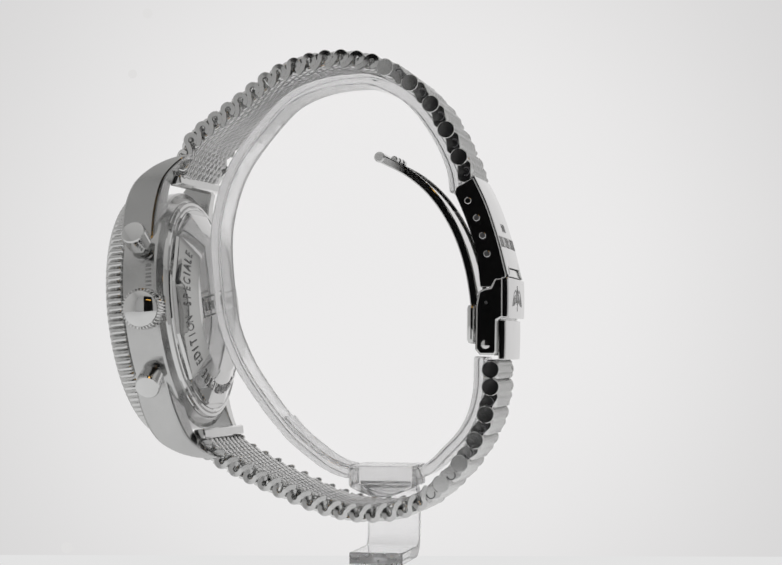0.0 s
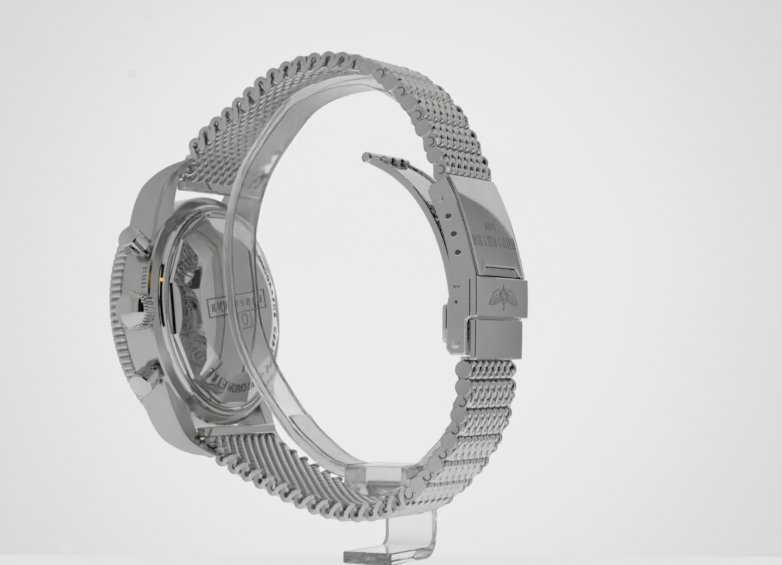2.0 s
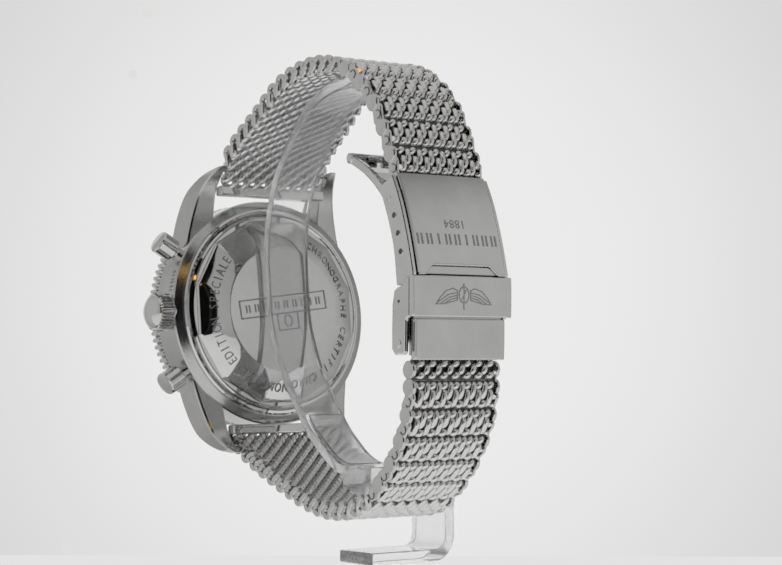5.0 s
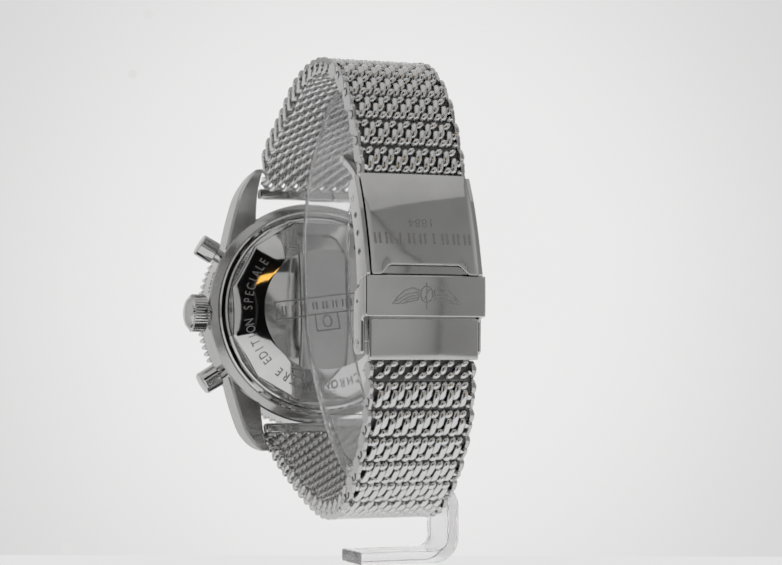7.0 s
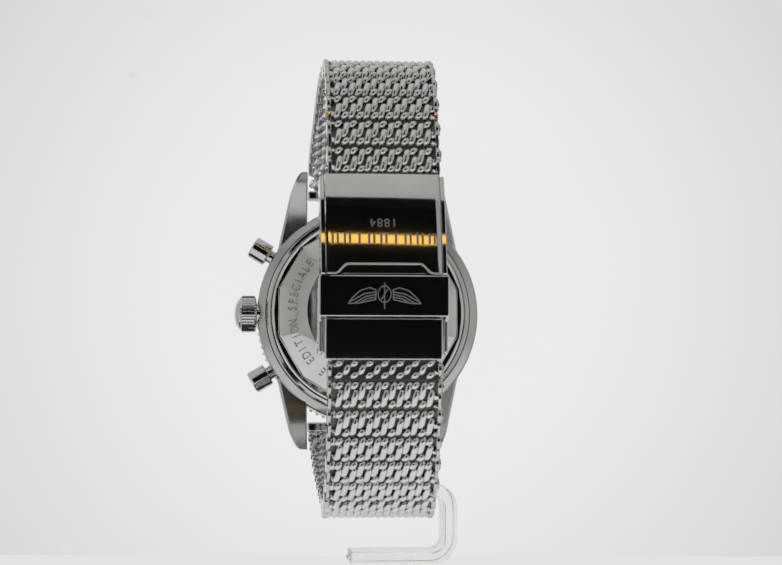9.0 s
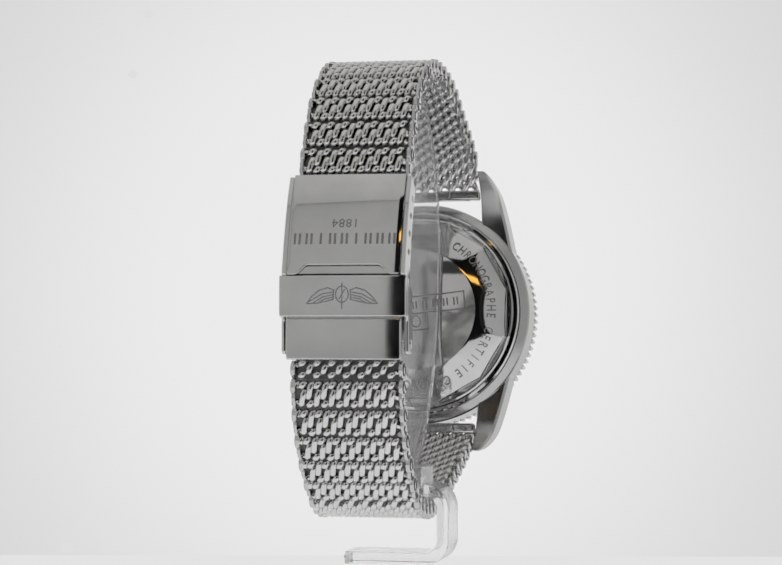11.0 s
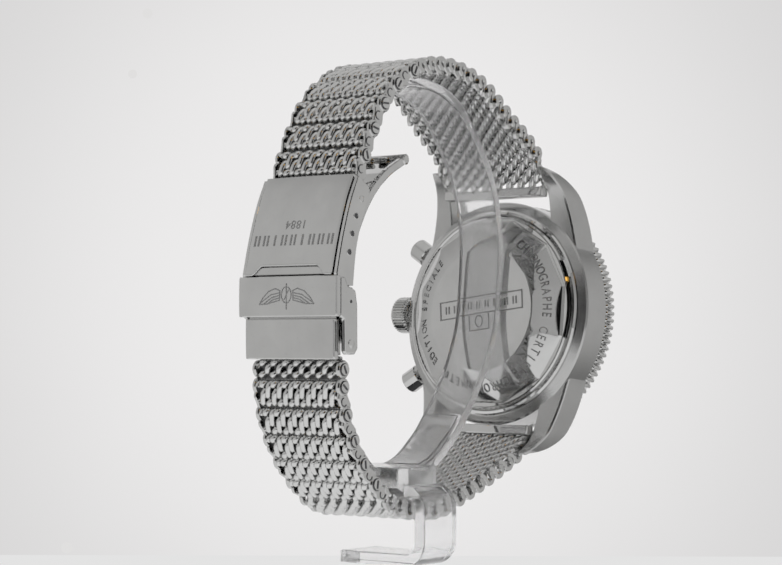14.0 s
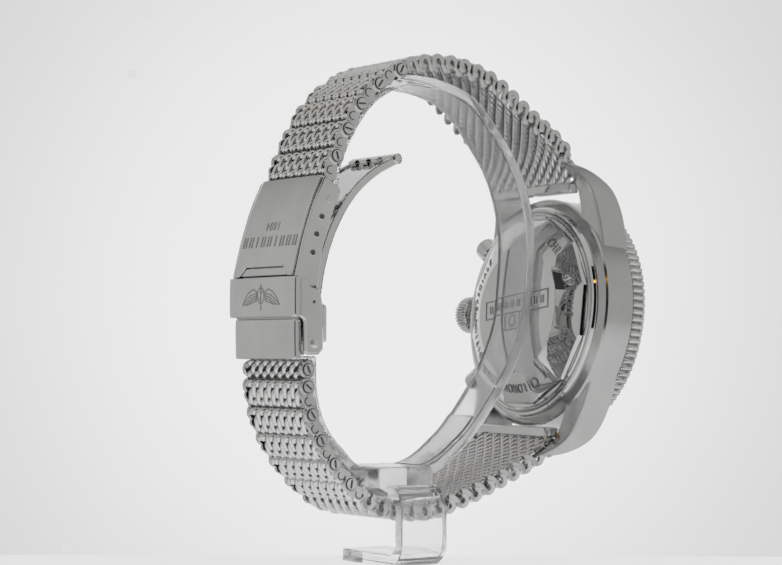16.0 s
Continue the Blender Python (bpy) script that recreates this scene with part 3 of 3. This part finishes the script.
cover = part("clasp_cover", cover_plate(XC - 10.2, XC + 10.2, lambda x: 0, notch_end, -0.6, 0.55, 48), STEEL, watch, "polished curved clasp cover", 30)


def notch_lip():
    """The polished edge along the lower end of the cover."""
    path = []
    for k in range(61):
        x = XC - 10.1 + 20.2 * k / 60
        p, t = COVER.at(notch_end(x))
        path.append((x, *(p + Vector((t.y, -t.x)) * (0.4 + crown_at(x)))))
    return tube(path, 0.2, 8, up=(0, 1, 0))


part("cover_lip", notch_lip(), STEEL, cover, "polished lip round the notch", 60)


def on_cover(z):
    """Axes on the cover at height z: lettering there stands on its head."""
    s = min((abs(COVER.at(COVER.length * k / 300)[0].y - z), COVER.length * k / 300) for k in range(301))[1]
    p, t = COVER.at(s)
    up = Vector((0, t.x, t.y))
    right = Vector((-1, 0, 0))
    n = right.cross(up)
    m = Matrix((right, up, n)).transposed().to_4x4()
    m.translation = Vector((XC, p.x, p.y)) + n * 0.55
    return m


def laid_on_cover(bm, z):
    """Lays flat marks on the bulging cover at height z."""
    m = on_cover(z)
    bmesh.ops.transform(bm, matrix=m, verts=bm.verts[:])
    n = m.to_3x3().col[2].copy()
    for v in bm.verts:
        v.co += n * crown_at(v.co.x)
    return bm


part("engraved_year", laid_on_cover(letters("1884", 2.3, Matrix.Identity(4), 0.03, spacing=1.1), 22.4), MARKED, cover, "engraved year")


def brand_block(k):
    """One of nine plain blocks that stand for the brand name."""
    x = -8.6 + 17.2 * k / 8
    if k in (3, 6):
        bm = stroke(bmesh.new(), [(x, -0.85), (x, 0.85)], 0.4, 0.03)
    else:
        bm = bmesh.new()
        for d in (-0.45, 0.45):
            stroke(bm, [(x + d, -0.85), (x + d, 0.85)], 0.4, 0.03)
    return laid_on_cover(bm, 19.6)


for k in range(9):
    part("engraved_block", brand_block(k), MARKED, cover)
part("clasp_tongue", cover_plate(XC - 9.0, XC + 9.0, lambda x: notch_end(x) + 0.28 if abs(x - XC) < 8.4 else COVER.length - 0.3, lambda x: COVER.length + 0.0, -0.6, 0.25, 36),
     STEEL, watch, "tongue of the latch")


def side_plate(x):
    """The side wall of the clasp, an outline in (y, z) with thickness."""
    outer = catmull([(-18.9, 31.2), (-21.2, 26.3), (-23.3, 20.0), (-24.9, 13.6)], 4)
    inner = catmull([(-20.3, 11.4), (-19.4, 18.0), (-17.7, 23.4), (-15.6, 28.4)], 4)
    pts = [(p.x, p.y) for p in outer] + [(-24.4, 11.4)] + [(p.x, p.y) for p in inner] + [(-15.9, 29.4)]
    bm = loft([[(x - 0.42, *p) for p in pts], [(x + 0.42, *p) for p in pts]])
    bmesh.ops.recalc_face_normals(bm, faces=bm.faces[:])
    return bevel(bm, 0.12, 1, 60)


for s in (-1, 1):
    x = XC + s * 10.75
    wall = part("clasp_side", side_plate(x), STEEL, watch)
    for i, (y, z) in enumerate(((-18.0, 27.0), (-19.6, 23.9), (-20.7, 20.7), (-21.5, 17.4))):
        spin = Matrix.Rotation(radians(-90 * s), 3, "Z")
        hole = part("hole_rim", turned([(0.62, -0.05), (0.62, 0.04), (0.52, 0.08), (0.5, 0.03)], (x + s * 0.42, y, z), spin, 18), STEEL, wall)
        if i:
            part("pin_hole", turned([(0.48, -0.02), (0.48, 0.05)], (x + s * 0.44, y, z), spin, 16), ENGRAVED, wall, "dark adjustment hole")


def bowed_plate(half, z0, z1, y0, y1, lean, bow):
    """A plate across the clasp, a little bowed and leaning like the wrist."""
    n = 12
    rings = []
    xs = [XC + half * (k / 6 - 1) for k in range(13)]
    for k in range(n + 1):
        t = k / n
        y = y0 + lean * (1 - t) - bow * (1 - (2 * t - 1) ** 2)
        z = z0 + (z1 - z0) * t
        rings.append([(x, y - crown_at(x, half), z) for x in xs] + [(x, y1, z) for x in xs[::-1]])
    bm = loft(rings)
    bmesh.ops.recalc_face_normals(bm, faces=bm.faces[:])
    return bevel(bm, 0.22, 2, 50)


latch = part("latch_plate", bowed_plate(11.5, 5.9, 13.2, -25.38, -24.1, 0.0, 0.08), STEEL, watch, "polished latch plate")
part("latch_end", bowed_plate(10.4, -1.7, 5.6, -24.8, -23.4, 0.12, 0.07), STEEL, watch, "polished end plate")
part("clasp_lining", ribbon(COVER, 0.5, COVER.length, XC - 10.2, XC + 10.2, -1.4, -0.65, 16, 0.1), BRUSHED, watch)
part("clasp_body", box(XC - 10.2, XC + 10.2, -23.9, -22.6, -0.9, 13.6, b=0.1), BRUSHED, watch)


def on_latch(bm):
    """Lays flat marks on the bulging latch plate."""
    m = Matrix(((1, 0, 0), (0, 0, -1), (0, 1, 0))).to_4x4()
    m.translation = (XC, -25.46, 9.5)
    bmesh.ops.transform(bm, matrix=m, verts=bm.verts[:])
    for v in bm.verts:
        v.co.y -= crown_at(v.co.x, 11.5)
    return bm


def wing(s):
    """One feathered wing of the emblem, as plain strokes."""
    bm = bmesh.new()
    top = [(1.5, 1.1), (2.6, 1.5), (4.2, 1.0), (5.6, -0.2), (6.4, -1.3)]
    low = [(6.4, -1.3), (4.6, -1.25), (3.0, -0.9), (1.6, -0.6), (1.5, 1.1)]
    for line in (top, low, [(1.5, 0.75), (3.6, 0.4), (5.9, -0.9)], [(1.5, 0.3), (3.4, -0.1), (5.3, -1.2)], [(1.5, -0.15), (3.2, -0.5), (4.4, -1.2)]):
        stroke(bm, [(s * a, b) for a, b in line], 0.22, 0.03)
    return on_latch(bm)


def emblem_centre():
    """The upright oval between the wings."""
    bm = bmesh.new()
    stroke(bm, [(1.15 * math.cos(k * math.pi / 8), 0.35 + 1.45 * math.sin(k * math.pi / 8)) for k in range(16)], 0.2, 0.03, closed=True)
    stroke(bm, [(0, 2.3), (0, -2.2)], 0.2, 0.03)
    stroke(bm, [(-0.5, -0.5), (0.5, 1.2)], 0.2, 0.03)
    return on_latch(bm)


for s in (-1, 1):
    part("engraved_wing", wing(s), MARKED, latch, "engraved feathered wing")
part("engraved_oval", emblem_centre(), MARKED, latch, "engraved oval between two wings")


def lower_side(x):
    pts = [(-24.3, 13.0), (-22.9, 12.9), (-22.2, 11.4), (-20.9, 11.1), (-20.0, 10.6), (-19.5, 8.0), (-19.4, 0.2), (-20.2, -0.8), (-22.9, -0.8), (-23.3, -0.2), (-23.4, 5.4), (-24.3, 5.9)]
    bm = loft([[(x - 0.42, *p) for p in pts], [(x + 0.42, *p) for p in pts]])
    bmesh.ops.recalc_face_normals(bm, faces=bm.faces[:])
    return bevel(bm, 0.35, 3, 40)


for s in (-1, 1):
    x = XC + s * 11.15
    wall = part("latch_side", lower_side(x), STEEL, watch, "", 10)
    spin = Matrix.Rotation(radians(-90 * s), 3, "Z")
    part("rivet", turned([(0.8, -0.1), (0.8, 0.1), (0.4, 0.2)], (x + s * 0.42, -21.3, 1.1), spin, 16), STEEL, wall)
    part("pin", turned([(0.3, -0.1), (0.3, 0.03)], (x + s * 0.42, -21.4, 8.6), spin, 12), ENGRAVED, wall)
BLADE = Line([(-0.9, 35.4), (-6.3, 32.5), (-10.9, 28.4), (-14.6, 22.8), (-17.0, 16.6), (-18.3, 10.2), (-18.9, 3.0)])
blade = part("folding_blade", ribbon(BLADE, 0, BLADE.length, -7.6, 4.8, -0.35, 0.35, 30, 0.15), STEEL, watch, "curved polished folding blade")
for x0, x1 in ((-8.7, -7.6), (4.8, 5.9)):
    part("blade_rail", ribbon(BLADE, 0, BLADE.length, x0, x1, -0.75, 0.75, 30, 0.2), STEEL, blade)
part("blade_tube", turned([(0.7, -7.5), (1.0, -7.3), (1.0, 7.3), (0.7, 7.5)], (-1.4, -0.9, 35.5), Matrix.Rotation(radians(-90), 3, "Z"), 24), STEEL, watch)
for x0, x1 in ((-6.4, -4.0), (-2.6, -0.2), (1.2, 3.6)):
    part("knuckle", turned([(0.45, x0), (0.6, x0 + 0.15), (0.6, x1 - 0.15), (0.45, x1)], (0, -3.2, 35.3), Matrix.Rotation(radians(-90), 3, "Z"), 16), STEEL, blade, "", 25)
part("release_button", box(-11.7, 8.1, -19.3, -17.5, 1.2, 8.4, b=0.8), STEEL, watch, "polished push-button of the clasp")


# ------------------------------------------------------------------ movement
def motions():
    """Stand and watch turn together about the upright axis."""
    def turn(t):
        return pose(0, 0, 0, 0, 0, 5.0 - 8.4841 * (t - 9) - 0.02786 * (t - 9) ** 2)

    rows = [(t, turn(t)) for t in range(17)]
    walk(stand, rows)
    walk(watch, rows)


motions()
